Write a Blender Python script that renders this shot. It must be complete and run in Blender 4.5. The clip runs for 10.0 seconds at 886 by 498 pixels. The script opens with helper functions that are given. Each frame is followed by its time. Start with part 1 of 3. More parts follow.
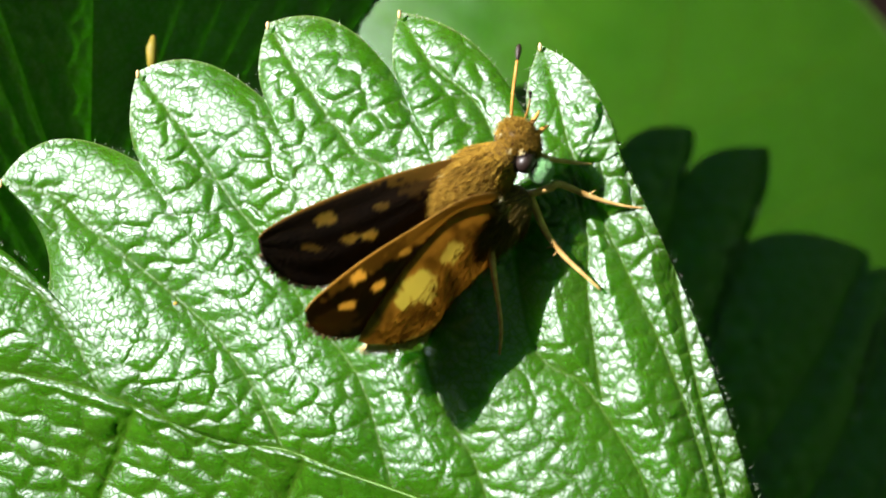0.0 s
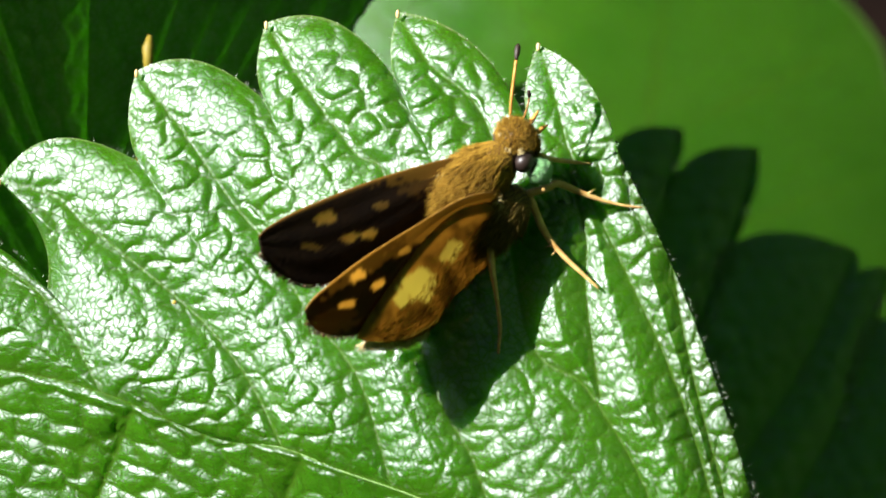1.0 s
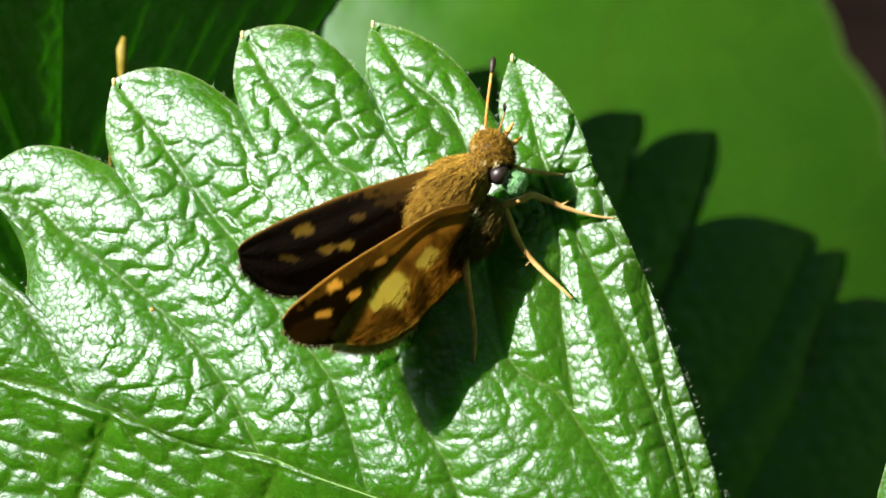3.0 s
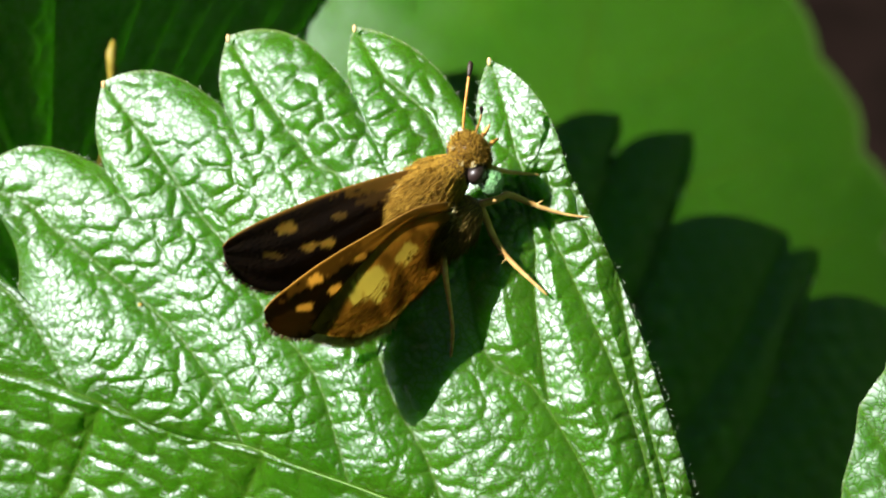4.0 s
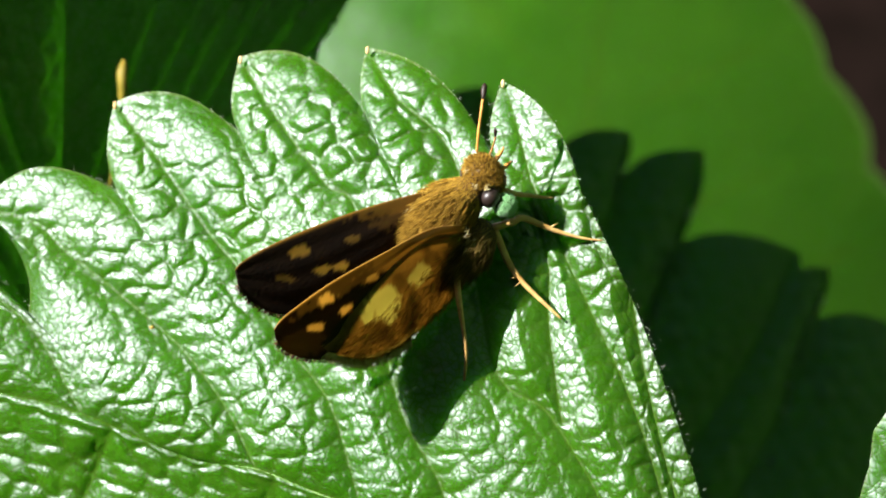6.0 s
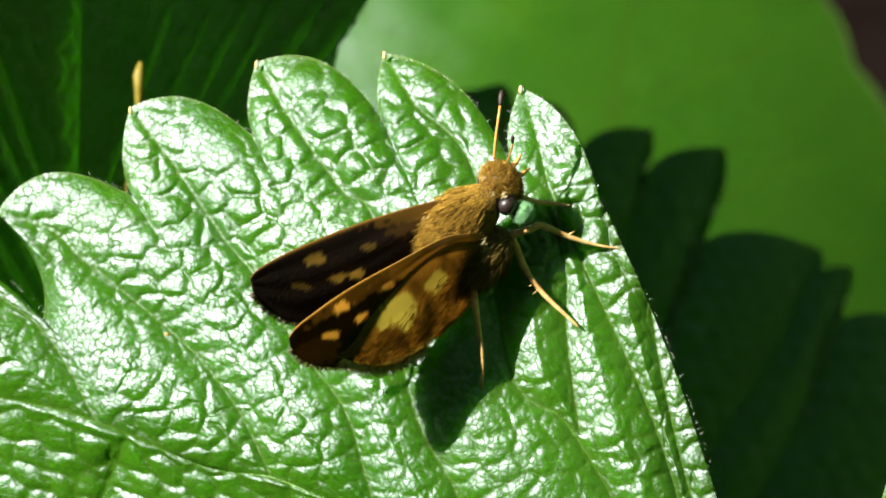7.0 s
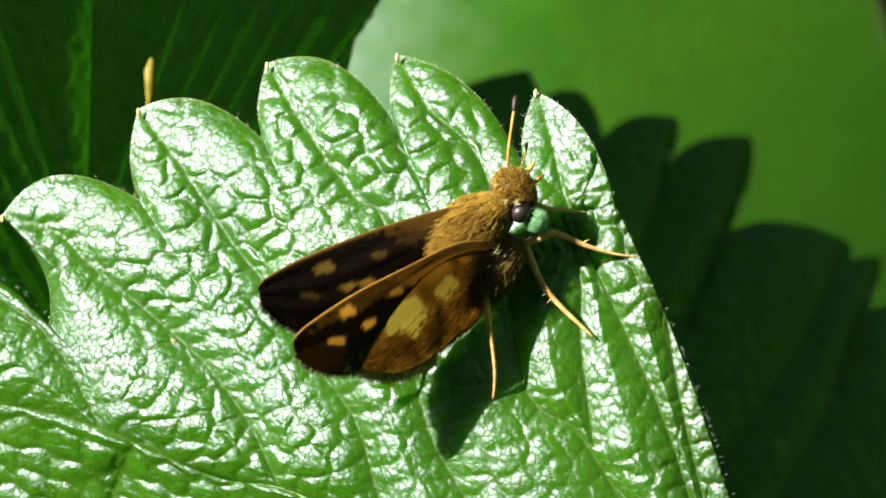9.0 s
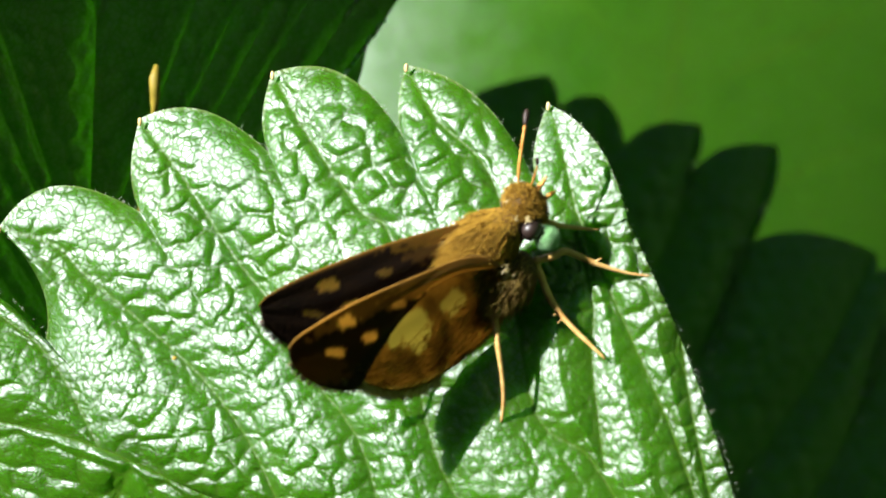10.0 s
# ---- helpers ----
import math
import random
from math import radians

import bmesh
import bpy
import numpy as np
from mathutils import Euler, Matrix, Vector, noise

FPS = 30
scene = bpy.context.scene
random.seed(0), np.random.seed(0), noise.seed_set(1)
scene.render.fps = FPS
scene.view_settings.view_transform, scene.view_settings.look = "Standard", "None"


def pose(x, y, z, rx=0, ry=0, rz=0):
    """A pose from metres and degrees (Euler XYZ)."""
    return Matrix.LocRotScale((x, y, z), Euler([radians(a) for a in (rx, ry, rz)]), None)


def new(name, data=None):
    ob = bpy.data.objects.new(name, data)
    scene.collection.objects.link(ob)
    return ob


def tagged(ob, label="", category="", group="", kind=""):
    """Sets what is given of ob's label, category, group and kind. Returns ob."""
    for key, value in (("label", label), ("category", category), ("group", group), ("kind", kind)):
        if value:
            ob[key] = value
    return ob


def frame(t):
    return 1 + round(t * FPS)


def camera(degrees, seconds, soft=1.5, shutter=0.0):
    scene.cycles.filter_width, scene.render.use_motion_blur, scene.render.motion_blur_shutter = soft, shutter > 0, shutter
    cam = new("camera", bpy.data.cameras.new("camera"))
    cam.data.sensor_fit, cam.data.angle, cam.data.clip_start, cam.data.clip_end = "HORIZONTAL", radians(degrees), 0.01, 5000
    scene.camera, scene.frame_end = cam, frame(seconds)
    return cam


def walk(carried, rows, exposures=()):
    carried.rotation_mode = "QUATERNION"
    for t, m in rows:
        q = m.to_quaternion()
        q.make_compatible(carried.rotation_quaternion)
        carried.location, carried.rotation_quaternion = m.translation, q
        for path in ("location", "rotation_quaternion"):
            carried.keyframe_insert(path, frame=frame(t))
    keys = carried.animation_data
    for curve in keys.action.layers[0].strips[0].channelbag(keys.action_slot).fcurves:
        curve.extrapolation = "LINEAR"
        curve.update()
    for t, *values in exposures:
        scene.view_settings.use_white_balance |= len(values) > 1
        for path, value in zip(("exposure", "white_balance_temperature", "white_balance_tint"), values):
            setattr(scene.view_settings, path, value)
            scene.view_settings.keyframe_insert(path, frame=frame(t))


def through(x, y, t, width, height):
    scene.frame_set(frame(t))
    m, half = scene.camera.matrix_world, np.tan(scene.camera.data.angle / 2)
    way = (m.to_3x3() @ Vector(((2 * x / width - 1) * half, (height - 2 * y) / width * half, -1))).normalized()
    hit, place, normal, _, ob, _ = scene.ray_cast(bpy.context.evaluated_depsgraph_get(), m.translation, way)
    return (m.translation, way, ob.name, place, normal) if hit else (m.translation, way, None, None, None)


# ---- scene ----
from mathutils import kdtree

U = 0.001 / 1.2                 # one unit of the plan, in metres: 30 drawing dots are one unit
EYE = 373.68                    # first distance of the lens from the subject, in units
STAND = pose(0, 0, 0.20, 40, 0, 0)   # the slanted frame of the plan: x right, y up the view, z to the lens

# ---- camera ----
cam = camera(8.0, 10.0, soft=1.8)
cam.data.dof.use_dof = True
cam.data.dof.focus_distance = 0.3170
cam.data.dof.aperture_fstop = 95.0
# seconds; shift of the eye from its first place (units); turn (hundredths of a radian)
PATH = [
    (0, 0, 0, -0, 0, 0, -0),
    (0.1, -2.5, -6.3, 0.267, 1.69, -0.661, 0.039),
    (0.2, 0.3, 1, 0.534, -0.262, 0.096, 0.077),
    (0.3, 0.3, -6.3, 0.8, 1.69, 0.104, 0.116),
    (0.4, -1.5, -4, 1.07, 1.08, -0.37, 0.154),
    (0.5, -3.99, 9.91, 1.33, -2.64, -1.03, 0.193),
    (0.6, -3, 0.3, 1.3, -0.073, -0.775, 0.168),
    (0.7, -2.3, -5.5, 1.27, 1.47, -0.6, 0.144),
    (0.8, -4, 0, 1.24, -0.003, -1.07, 0.119),
    (0.9, -3.2, 1, 1.21, -0.276, -0.865, 0.094),
    (1, -2.36, -0.103, 1.18, 0.013, -0.653, 0.069),
    (1.1, -3.8, 4.3, 1.28, -1.16, -1.05, 0.096),
    (1.3, -4.6, 4.4, 1.48, -1.19, -1.28, 0.149),
    (1.5, -5.1, 5.57, 1.68, -1.5, -1.43, 0.203),
    (2, -5.42, 5.67, 1.29, -1.52, -1.58, 0.118),
    (2.5, -6.21, 6.29, 1.19, -1.69, -1.85, 0.046),
    (4, -5.36, 7.67, 18.05, -1.87, -2.1, 0.297),
    (4.5, -5.75, 6.59, 18.80, -1.46, -2.25, 0.376),
    (5, -6.42, 9.4, 18.61, -2.02, -2.37, 0.474),
    (5.5, -6.59, 9.06, 17.35, -1.83, -2.31, 0.461),
    (7, -5.33, 11.70, 13.43, -2.46, -1.63, 0.597),
    (7.5, -3.89, 13.15, 12.63, -2.82, -1.2, 0.669),
    (8, -3.66, 12.62, 11.78, -2.66, -1.11, 0.766),
    (8.5, -3.01, 14.90, 10.55, -3.25, -0.921, 0.881),
    (9, -2.69, 16.64, 5.88, -3.7, -0.758, 0.948),
    (9.5, -1.21, 16.21, 0.633, -3.56, -0.288, 1.19),
    (10, -0.279, 18.67, -5.23, -4.09, 0.028, 1.74),
]


def eye_pose(dx, dy, dz, ax, ay, az):
    v = Vector((ax, ay, az)) / 100
    turn = Matrix.Rotation(v.length, 4, v) if v.length > 0 else Matrix.Identity(4)
    return STAND @ Matrix.Translation(Vector((dx, dy, EYE + dz)) * U) @ turn


walk(cam, [(t, eye_pose(*r)) for t, *r in PATH])

# ---- light ----
SUN = Vector((-0.70, 0.475, 0.53)).normalized()      # towards the sun, in the slanted frame
SUN_W = (STAND.to_3x3() @ SUN).normalized()
world = bpy.data.worlds.new("world")
scene.world = world
world.use_nodes = True
wn = world.node_tree
sky = wn.nodes.new("ShaderNodeTexSky")
sky.sky_type = "NISHITA"
sky.sun_disc = False
sky.sun_elevation = math.asin(SUN_W.z)
sky.sun_rotation = math.atan2(SUN_W.x, SUN_W.y)
wn.links.new(sky.outputs[0], wn.nodes["Background"].inputs[0])
wn.nodes["Background"].inputs[1].default_value = 0.0105
sun = new("sun", bpy.data.lights.new("sun", "SUN"))
sun.data.energy = 5.0
sun.data.angle = radians(0.5)
sun.data.color = (1.0, 0.99, 0.985)
sun.matrix_world = Matrix.Translation((0, 0, 2)) @ SUN_W.to_track_quat("Z", "Y").to_matrix().to_4x4()
scene.view_settings.exposure = 1.87


# ---- materials ----
class Nodes:
    """A node material in few words."""

    def __init__(self, name):
        self.m = bpy.data.materials.new(name)
        self.m.use_nodes = True
        self.t = self.m.node_tree
        self.t.nodes.clear()
        self.out = self.add("ShaderNodeOutputMaterial")

    def add(self, kind, **values):
        n = self.t.nodes.new(kind)
        for k, v in values.items():
            n.inputs[k.replace("_", " ")].default_value = v
        return n

    def link(self, a, b):
        self.t.links.new(a, b)

    def coords(self):
        return self.add("ShaderNodeTexCoord").outputs["Object"]

    def attr(self, name):
        n = self.add("ShaderNodeAttribute")
        n.attribute_name = name
        return n.outputs["Fac"]

    def noise(self, scale, detail=3.0, rough=0.5):
        n = self.add("ShaderNodeTexNoise", Scale=scale, Detail=detail, Roughness=rough)
        self.link(self.coords(), n.inputs["Vector"])
        return n.outputs["Fac"]

    def ramp(self, fac, *stops):
        n = self.add("ShaderNodeValToRGB")
        e = n.color_ramp.elements
        while len(e) < len(stops):
            e.new(0.5)
        for el, (p, c) in zip(e, stops):
            el.position, el.color = p, (*c, 1) if len(c) == 3 else c
        self.link(fac, n.inputs[0])
        return n.outputs[0]

    def mix(self, fac, a, b):
        n = self.add("ShaderNodeMix")
        n.data_type = "RGBA"
        for i, v in ((0, fac), (6, a), (7, b)):
            if hasattr(v, "is_linked"):
                self.link(v, n.inputs[i])
            else:
                n.inputs[i].default_value = v if i == 0 else (*v, 1)
        return n.outputs[2]

    def maths(self, op, a, b=0.5):
        n = self.add("ShaderNodeMath")
        n.operation = op
        for i, v in enumerate((a, b)):
            if hasattr(v, "is_linked"):
                self.link(v, n.inputs[i])
            else:
                n.inputs[i].default_value = v
        return n.outputs[0]

    def bump(self, height, strength, distance, normal=None):
        n = self.add("ShaderNodeBump", Strength=strength, Distance=distance)
        self.link(height, n.inputs["Height"])
        if normal:
            self.link(normal, n.inputs["Normal"])
        return n.outputs[0]

    def finish(self, colour, rough=0.5, spec=0.5, normal=None, through=None, share=0.3, sheen=0.0):
        p = self.add("ShaderNodeBsdfPrincipled")
        for key, v in (("Base Color", colour), ("Roughness", rough), ("Specular IOR Level", spec), ("Sheen Weight", sheen)):
            if hasattr(v, "is_linked"):
                self.link(v, p.inputs[key])
            else:
                p.inputs[key].default_value = (*v, 1) if isinstance(v, tuple) else v
        if normal:
            self.link(normal, p.inputs["Normal"])
        last = p.outputs[0]
        if through is not None:
            tr = self.add("ShaderNodeBsdfTranslucent")
            if hasattr(through, "is_linked"):
                self.link(through, tr.inputs[0])
            else:
                tr.inputs[0].default_value = (*through, 1)
            mx = self.add("ShaderNodeMixShader", Fac=share)
            self.link(last, mx.inputs[1])
            self.link(tr.outputs[0], mx.inputs[2])
            last = mx.outputs[0]
        self.link(last, self.out.inputs[0])
        return self.m


def leaf_material():
    n = Nodes("strawberry_leaf")
    tone = n.ramp(n.noise(160, 4), (0.3, (0.021, 0.052, 0.002)), (0.7, (0.042, 0.086, 0.005)))
    mottle = n.mix(n.maths("MULTIPLY", n.noise(1100, 2), 0.35), tone, (0.045, 0.12, 0.014))
    colour = n.mix(n.maths("MULTIPLY", n.attr("vein"), 0.3), mottle, (0.10, 0.17, 0.02))
    colour = n.mix(n.attr("rim"), colour, (0.30, 0.32, 0.13))
    cells = n.add("ShaderNodeTexVoronoi", Scale=2300.0)
    cells.feature = "DISTANCE_TO_EDGE"
    warp = n.add("ShaderNodeTexNoise", Scale=900.0, Detail=2.0)
    n.link(n.coords(), warp.inputs["Vector"])
    shift = n.add("ShaderNodeVectorMath")
    shift.operation = "MULTIPLY_ADD"
    n.link(warp.outputs["Color"], shift.inputs[0])
    shift.inputs[1].default_value = (0.0009, 0.0009, 0.0009)
    n.link(n.coords(), shift.inputs[2])
    n.link(shift.outputs[0], cells.inputs["Vector"])
    puff = n.ramp(cells.outputs["Distance"], (0.0, (0, 0, 0)), (0.10, (0.55,) * 3), (0.34, (1, 1, 1)))
    dull = n.ramp(cells.outputs["Distance"], (0.0, (0, 0, 0)), (0.15, (1, 1, 1)))
    b1 = n.bump(puff, 0.8, 0.000017)
    b2 = n.bump(n.noise(1900, 4, 0.6), 0.45, 0.00003, b1)
    gloss = n.ramp(n.noise(420, 3), (0.3, (0.44,) * 3), (0.75, (0.54,) * 3))
    # matt blade with a waxy skin; the seams between the cells are dull
    p = n.add("ShaderNodeBsdfPrincipled", Roughness=0.7)
    p.inputs["Specular IOR Level"].default_value = 0.0
    n.link(colour, p.inputs["Base Color"])
    n.link(b2, p.inputs["Normal"])
    back = n.add("ShaderNodeBsdfTranslucent")
    back.inputs[0].default_value = (0.26, 0.70, 0.02, 1)
    body = n.add("ShaderNodeMixShader", Fac=0.5)
    n.link(p.outputs[0], body.inputs[1])
    n.link(back.outputs[0], body.inputs[2])
    wax = n.add("ShaderNodeBsdfAnisotropic")
    wax.distribution = "BECKMANN"
    wax.inputs["Color"].default_value = (0.92, 0.975, 1, 1)
    n.link(gloss, wax.inputs["Roughness"])
    n.link(b2, wax.inputs["Normal"])
    fresnel = n.add("ShaderNodeFresnel", IOR=1.5)
    share = n.maths("MULTIPLY", n.maths("MULTIPLY", fresnel.outputs[0], 1.75), n.mix(n.ramp(n.noise(650, 2), (0.40, (0, 0, 0)), (0.66, (0.30,) * 3)), n.ramp(dull, (0.0, (0.03,) * 3), (1.0, (1.0,) * 3)), (1, 1, 1)))
    share = n.maths("MULTIPLY", share, n.maths("SUBTRACT", 1.0, n.maths("MULTIPLY", n.attr("vein"), 0.85)))
    skin = n.add("ShaderNodeMixShader")
    n.link(share, skin.inputs[0])
    n.link(body.outputs[0], skin.inputs[1])
    n.link(wax.outputs[0], skin.inputs[2])
    n.link(skin.outputs[0], n.out.inputs[0])
    return n.m


def plain(name, low, high, scale, rough=0.6, spec=0.3, bump=0.0, through=None, share=0.3, sheen=0.0):
    n = Nodes(name)
    f = n.noise(scale, 4)
    nb = n.bump(n.noise(scale * 2.5, 3), bump, 0.0001) if bump else None
    return n.finish(n.ramp(f, (0.3, low), (0.7, high)), rough, spec, nb, through, share, sheen)


def wing_material():
    n = Nodes("wing_scales")
    base = n.ramp(n.noise(900, 4), (0.3, (0.020, 0.008, 0.002)), (0.7, (0.055, 0.024, 0.004)))
    warm = n.mix(n.attr("warm"), base, (0.42, 0.21, 0.02))
    spot = n.mix(n.attr("spot"), warm, (0.70, 0.40, 0.08))
    pale = n.mix(n.attr("pale"), spot, (0.70, 0.56, 0.10))
    light = n.mix(n.attr("warm"), n.ramp(n.noise(500, 3), (0.3, (0.03, 0.012, 0.002)), (0.7, (0.07, 0.030, 0.004))), (0.44, 0.28, 0.08))
    light = n.mix(n.attr("spot"), light, (0.85, 0.58, 0.18))
    light = n.mix(n.attr("pale"), light, (0.66, 0.58, 0.20))
    return n.finish(pale, 0.65, 0.25, n.bump(n.noise(5200, 3), 0.4, 0.00004), light, 0.72, 0.2)


def fur_material(name, low, high, through):
    n = Nodes(name)
    each = n.add("ShaderNodeNewGeometry").outputs["Random Per Island"]
    return n.finish(n.ramp(each, (0.15, low), (0.9, high)), 0.55, 0.12, None, through, 0.3)


LEAF = leaf_material()
WING = wing_material()
TIP = plain("tooth_tip", (0.55, 0.30, 0.10), (0.75, 0.55, 0.28), 1500, 0.45)
HAIR = plain("leaf_hair", (0.55, 0.60, 0.45), (0.70, 0.72, 0.60), 900, 0.4, 0.5, through=(0.7, 0.75, 0.5), share=0.4)
FUR = fur_material("golden_fur", (0.035, 0.016, 0.001), (0.56, 0.34, 0.045), (0.55, 0.30, 0.02))
BUFF_FUR = fur_material("buff_fur", (0.06, 0.04, 0.008), (0.34, 0.23, 0.06), (0.4, 0.27, 0.06))
# pale face hairs; green light bounced off the leaf is put into their colour
LEAF_LIT_FUR = fur_material("leaf_lit_fur", (0.30, 0.60, 0.28), (0.55, 0.85, 0.48), (0.5, 0.8, 0.4))
PALE_FUR = fur_material("pale_fur", (0.45, 0.34, 0.12), (0.85, 0.74, 0.42), (0.85, 0.70, 0.35))
CUTICLE = plain("brown_cuticle", (0.05, 0.022, 0.006), (0.12, 0.05, 0.014), 1800, 0.5, 0.4, bump=0.3)
LEG = plain("straw_leg", (0.36, 0.19, 0.05), (0.56, 0.36, 0.13), 1800, 0.5, 0.4, bump=0.3)
EYE_MAT = plain("black_eye", (0.010, 0.007, 0.006), (0.025, 0.014, 0.010), 3000, 0.42, 0.4)
CLUB = plain("dark_club", (0.012, 0.008, 0.006), (0.03, 0.016, 0.01), 2000, 0.5)
SHAFT = plain("orange_shaft", (0.42, 0.17, 0.03), (0.60, 0.30, 0.07), 3000, 0.5)
STALK = plain("green_stalk", (0.08, 0.17, 0.03), (0.16, 0.26, 0.06), 400, 0.5, 0.4, bump=0.2)
STRAW = plain("dry_straw", (0.14, 0.105, 0.010), (0.28, 0.21, 0.025), 500, 0.6, 0.3, bump=0.3)
# green of the added ring that screens off the low sky
SCREEN = plain("screen_green", (0.012, 0.045, 0.004), (0.045, 0.12, 0.012), 14, 0.6, 0.2, bump=0.5)
# far below real soil albedo: the shade on the ground is put into its colour
SOIL = plain("shade_dark_soil", (0.002, 0.0015, 0.001), (0.009, 0.005, 0.004), 90, 0.95, 0.02, bump=0.8)


# ---- mesh helpers ----
def mesh_object(name, verts, faces, material, parent=None, label="", attrs=None, smooth=True):
    me = bpy.data.meshes.new(name)
    me.from_pydata([tuple(v) for v in verts], [], faces)
    me.materials.append(material)
    if smooth:
        me.polygons.foreach_set("use_smooth", np.ones(len(me.polygons), bool))
    for key, values in (attrs or {}).items():
        me.attributes.new(key, "FLOAT", "POINT").data.foreach_set("value", np.asarray(values, np.float32))
    ob = new(name, me)
    if parent:
        ob.parent = parent
    if label:
        tagged(ob, label)
    return ob


def tube(path, radii, sides=8, cap=True):
    """Rings along a path of points: verts and faces."""
    path = [Vector(p) for p in path]
    verts, faces = [], []
    for i, p in enumerate(path):
        d = (path[min(i + 1, len(path) - 1)] - path[max(i - 1, 0)]).normalized()
        a = d.orthogonal().normalized() if i == 0 else (a - d * a.dot(d)).normalized()
        b = d.cross(a)
        for k in range(sides):
            w = 2 * math.pi * k / sides
            verts.append(p + (a * math.cos(w) + b * math.sin(w)) * radii[i])
    for i in range(len(path) - 1):
        for k in range(sides):
            k2 = (k + 1) % sides
            faces.append((i * sides + k, i * sides + k2, (i + 1) * sides + k2, (i + 1) * sides + k))
    if cap:
        faces.append(tuple(range(sides - 1, -1, -1)))
        faces.append(tuple((len(path) - 1) * sides + k for k in range(sides)))
    return verts, faces


def strands(roots, ways, lengths, width, bend=0.25, seed=1):
    """Many thin bent hairs: verts and faces of one mesh."""
    rnd = random.Random(seed)
    verts, faces = [], []
    for p, w, ln in zip(roots, ways, lengths):
        w = Vector(w).normalized()
        side = w.orthogonal().normalized()
        side = Matrix.Rotation(rnd.uniform(0, 6.28), 3, w) @ side
        up = w.cross(side)
        curl = side * rnd.uniform(-bend, bend) + up * rnd.uniform(-bend, bend)
        mid = Vector(p) + w * ln * 0.5 + curl * ln * 0.25
        end = Vector(p) + w * ln + curl * ln
        i = len(verts)
        for c, r in ((Vector(p), width), (mid, width * 0.8)):
            verts += [c + side * r, c - side * r * 0.5 + up * r * 0.87, c - side * r * 0.5 - up * r * 0.87]
        verts.append(end)
        for k in range(3):
            k2 = (k + 1) % 3
            faces.append((i + k, i + k2, i + 3 + k2, i + 3 + k))
            faces.append((i + 3 + k, i + 3 + k2, i + 6))
    return verts, faces


def smooth_line(points, n):
    """A smooth curve through a few points, n samples evenly along it."""
    p = np.asarray(points, float)
    q = np.vstack([2 * p[0] - p[1], p, 2 * p[-1] - p[-2]])
    out = []
    for i in range(len(p) - 1):
        a, b, c, d = q[i:i + 4]
        for s in np.linspace(0, 1, 24, endpoint=False):
            out.append(0.5 * (2 * b + (c - a) * s + (2 * a - 5 * b + 4 * c - d) * s * s + (3 * b - a - 3 * c + d) * s ** 3))
    out.append(p[-1])
    out = np.array(out)
    run = np.r_[0, np.cumsum(np.linalg.norm(np.diff(out, axis=0), axis=1))]
    at = np.linspace(0, run[-1], n)
    return np.stack([np.interp(at, run, out[:, k]) for k in range(out.shape[1])], -1)


def distance_to(lines, pts):
    """Distance from each point of the plan to the nearest of the lines."""
    kd_pts = np.vstack(lines)
    kd = kdtree.KDTree(len(kd_pts))
    for i, q in enumerate(kd_pts):
        kd.insert((q[0], q[1], 0), i)
    kd.balance()
    return np.array([kd.find((x, y, 0))[2] for x, y in pts])


def dense(line, step=0.06):
    n = max(2, int(np.linalg.norm(np.diff(line, axis=0), axis=1).sum() / step))
    return smooth_line(line, n)


def bend(a, b, bulge, n):
    """An arc from a to b that bulges to its left by that share of its length."""
    a, b = np.asarray(a, float), np.asarray(b, float)
    d = b - a
    s = np.linspace(0, 1, n, endpoint=False)[:, None]
    return a + d * s + np.array([-d[1], d[0]]) * bulge * 4 * s * (1 - s) * (1 + 0.5 * (0.5 - s))


# ---- strawberry leaflets ----
def half_blade(mid, teeth, veins, rows, cols, start=None):
    """One half of a leaflet in its plan. mid: points of the midrib from the tip to the foot. teeth: (tip, sinus after it, bulge before the tip,
    bulge after it). veins: side veins from tooth to midrib. Returns plan points, vein lines and the margin."""
    margin = []
    before = np.asarray(start if start is not None else mid[0], float)
    for tip, sinus, b0, b1 in teeth:
        k = 90
        margin.append(bend(before, tip, b0, k))
        margin.append(bend(tip, sinus, b1, int(k * 1.38)))
        before = np.asarray(sinus, float)
    margin = np.vstack(margin + [before[None]])
    run = np.r_[0, np.cumsum(np.linalg.norm(np.diff(margin, axis=0), axis=1))] / np.linalg.norm(np.diff(margin, axis=0), axis=1).sum()
    spine = smooth_line(mid, 200)
    # each tooth's tip is tied to the foot of its vein on the midrib
    ties = [(0.0, 0.0)]
    for (tip, *_), v in zip(teeth, veins):
        j = int(np.argmin(np.linalg.norm(margin - np.asarray(tip, float), axis=1)))
        i = int(np.argmin(np.linalg.norm(spine - np.asarray(v[-1], float), axis=1)))
        if run[j] > ties[-1][0] and i / 199 > ties[-1][1]:
            ties.append((run[j], i / 199))
    ties.append((1.0, 1.0))
    u = np.interp(run, [a for a, _ in ties], [b for _, b in ties])
    foot = np.stack([np.interp(u * 199, np.arange(200), spine[:, k]) for k in (0, 1)], -1)
    # rows spread evenly over the longer of the two sides
    step = np.maximum(np.linalg.norm(np.diff(margin, axis=0), axis=1), np.linalg.norm(np.diff(foot, axis=0), axis=1))
    way = np.r_[0, np.cumsum(step)]
    even = np.linspace(0, way[-1], rows)
    margin, foot = (np.stack([np.interp(even, way, line[:, k]) for k in (0, 1)], -1) for line in (margin, foot))
    s = np.linspace(0, 1, cols)
    pts = foot[:, None] * (1 - s[None, :, None]) + margin[:, None] * s[None, :, None]
    return pts, [dense(v) for v in veins], margin, dense(mid)


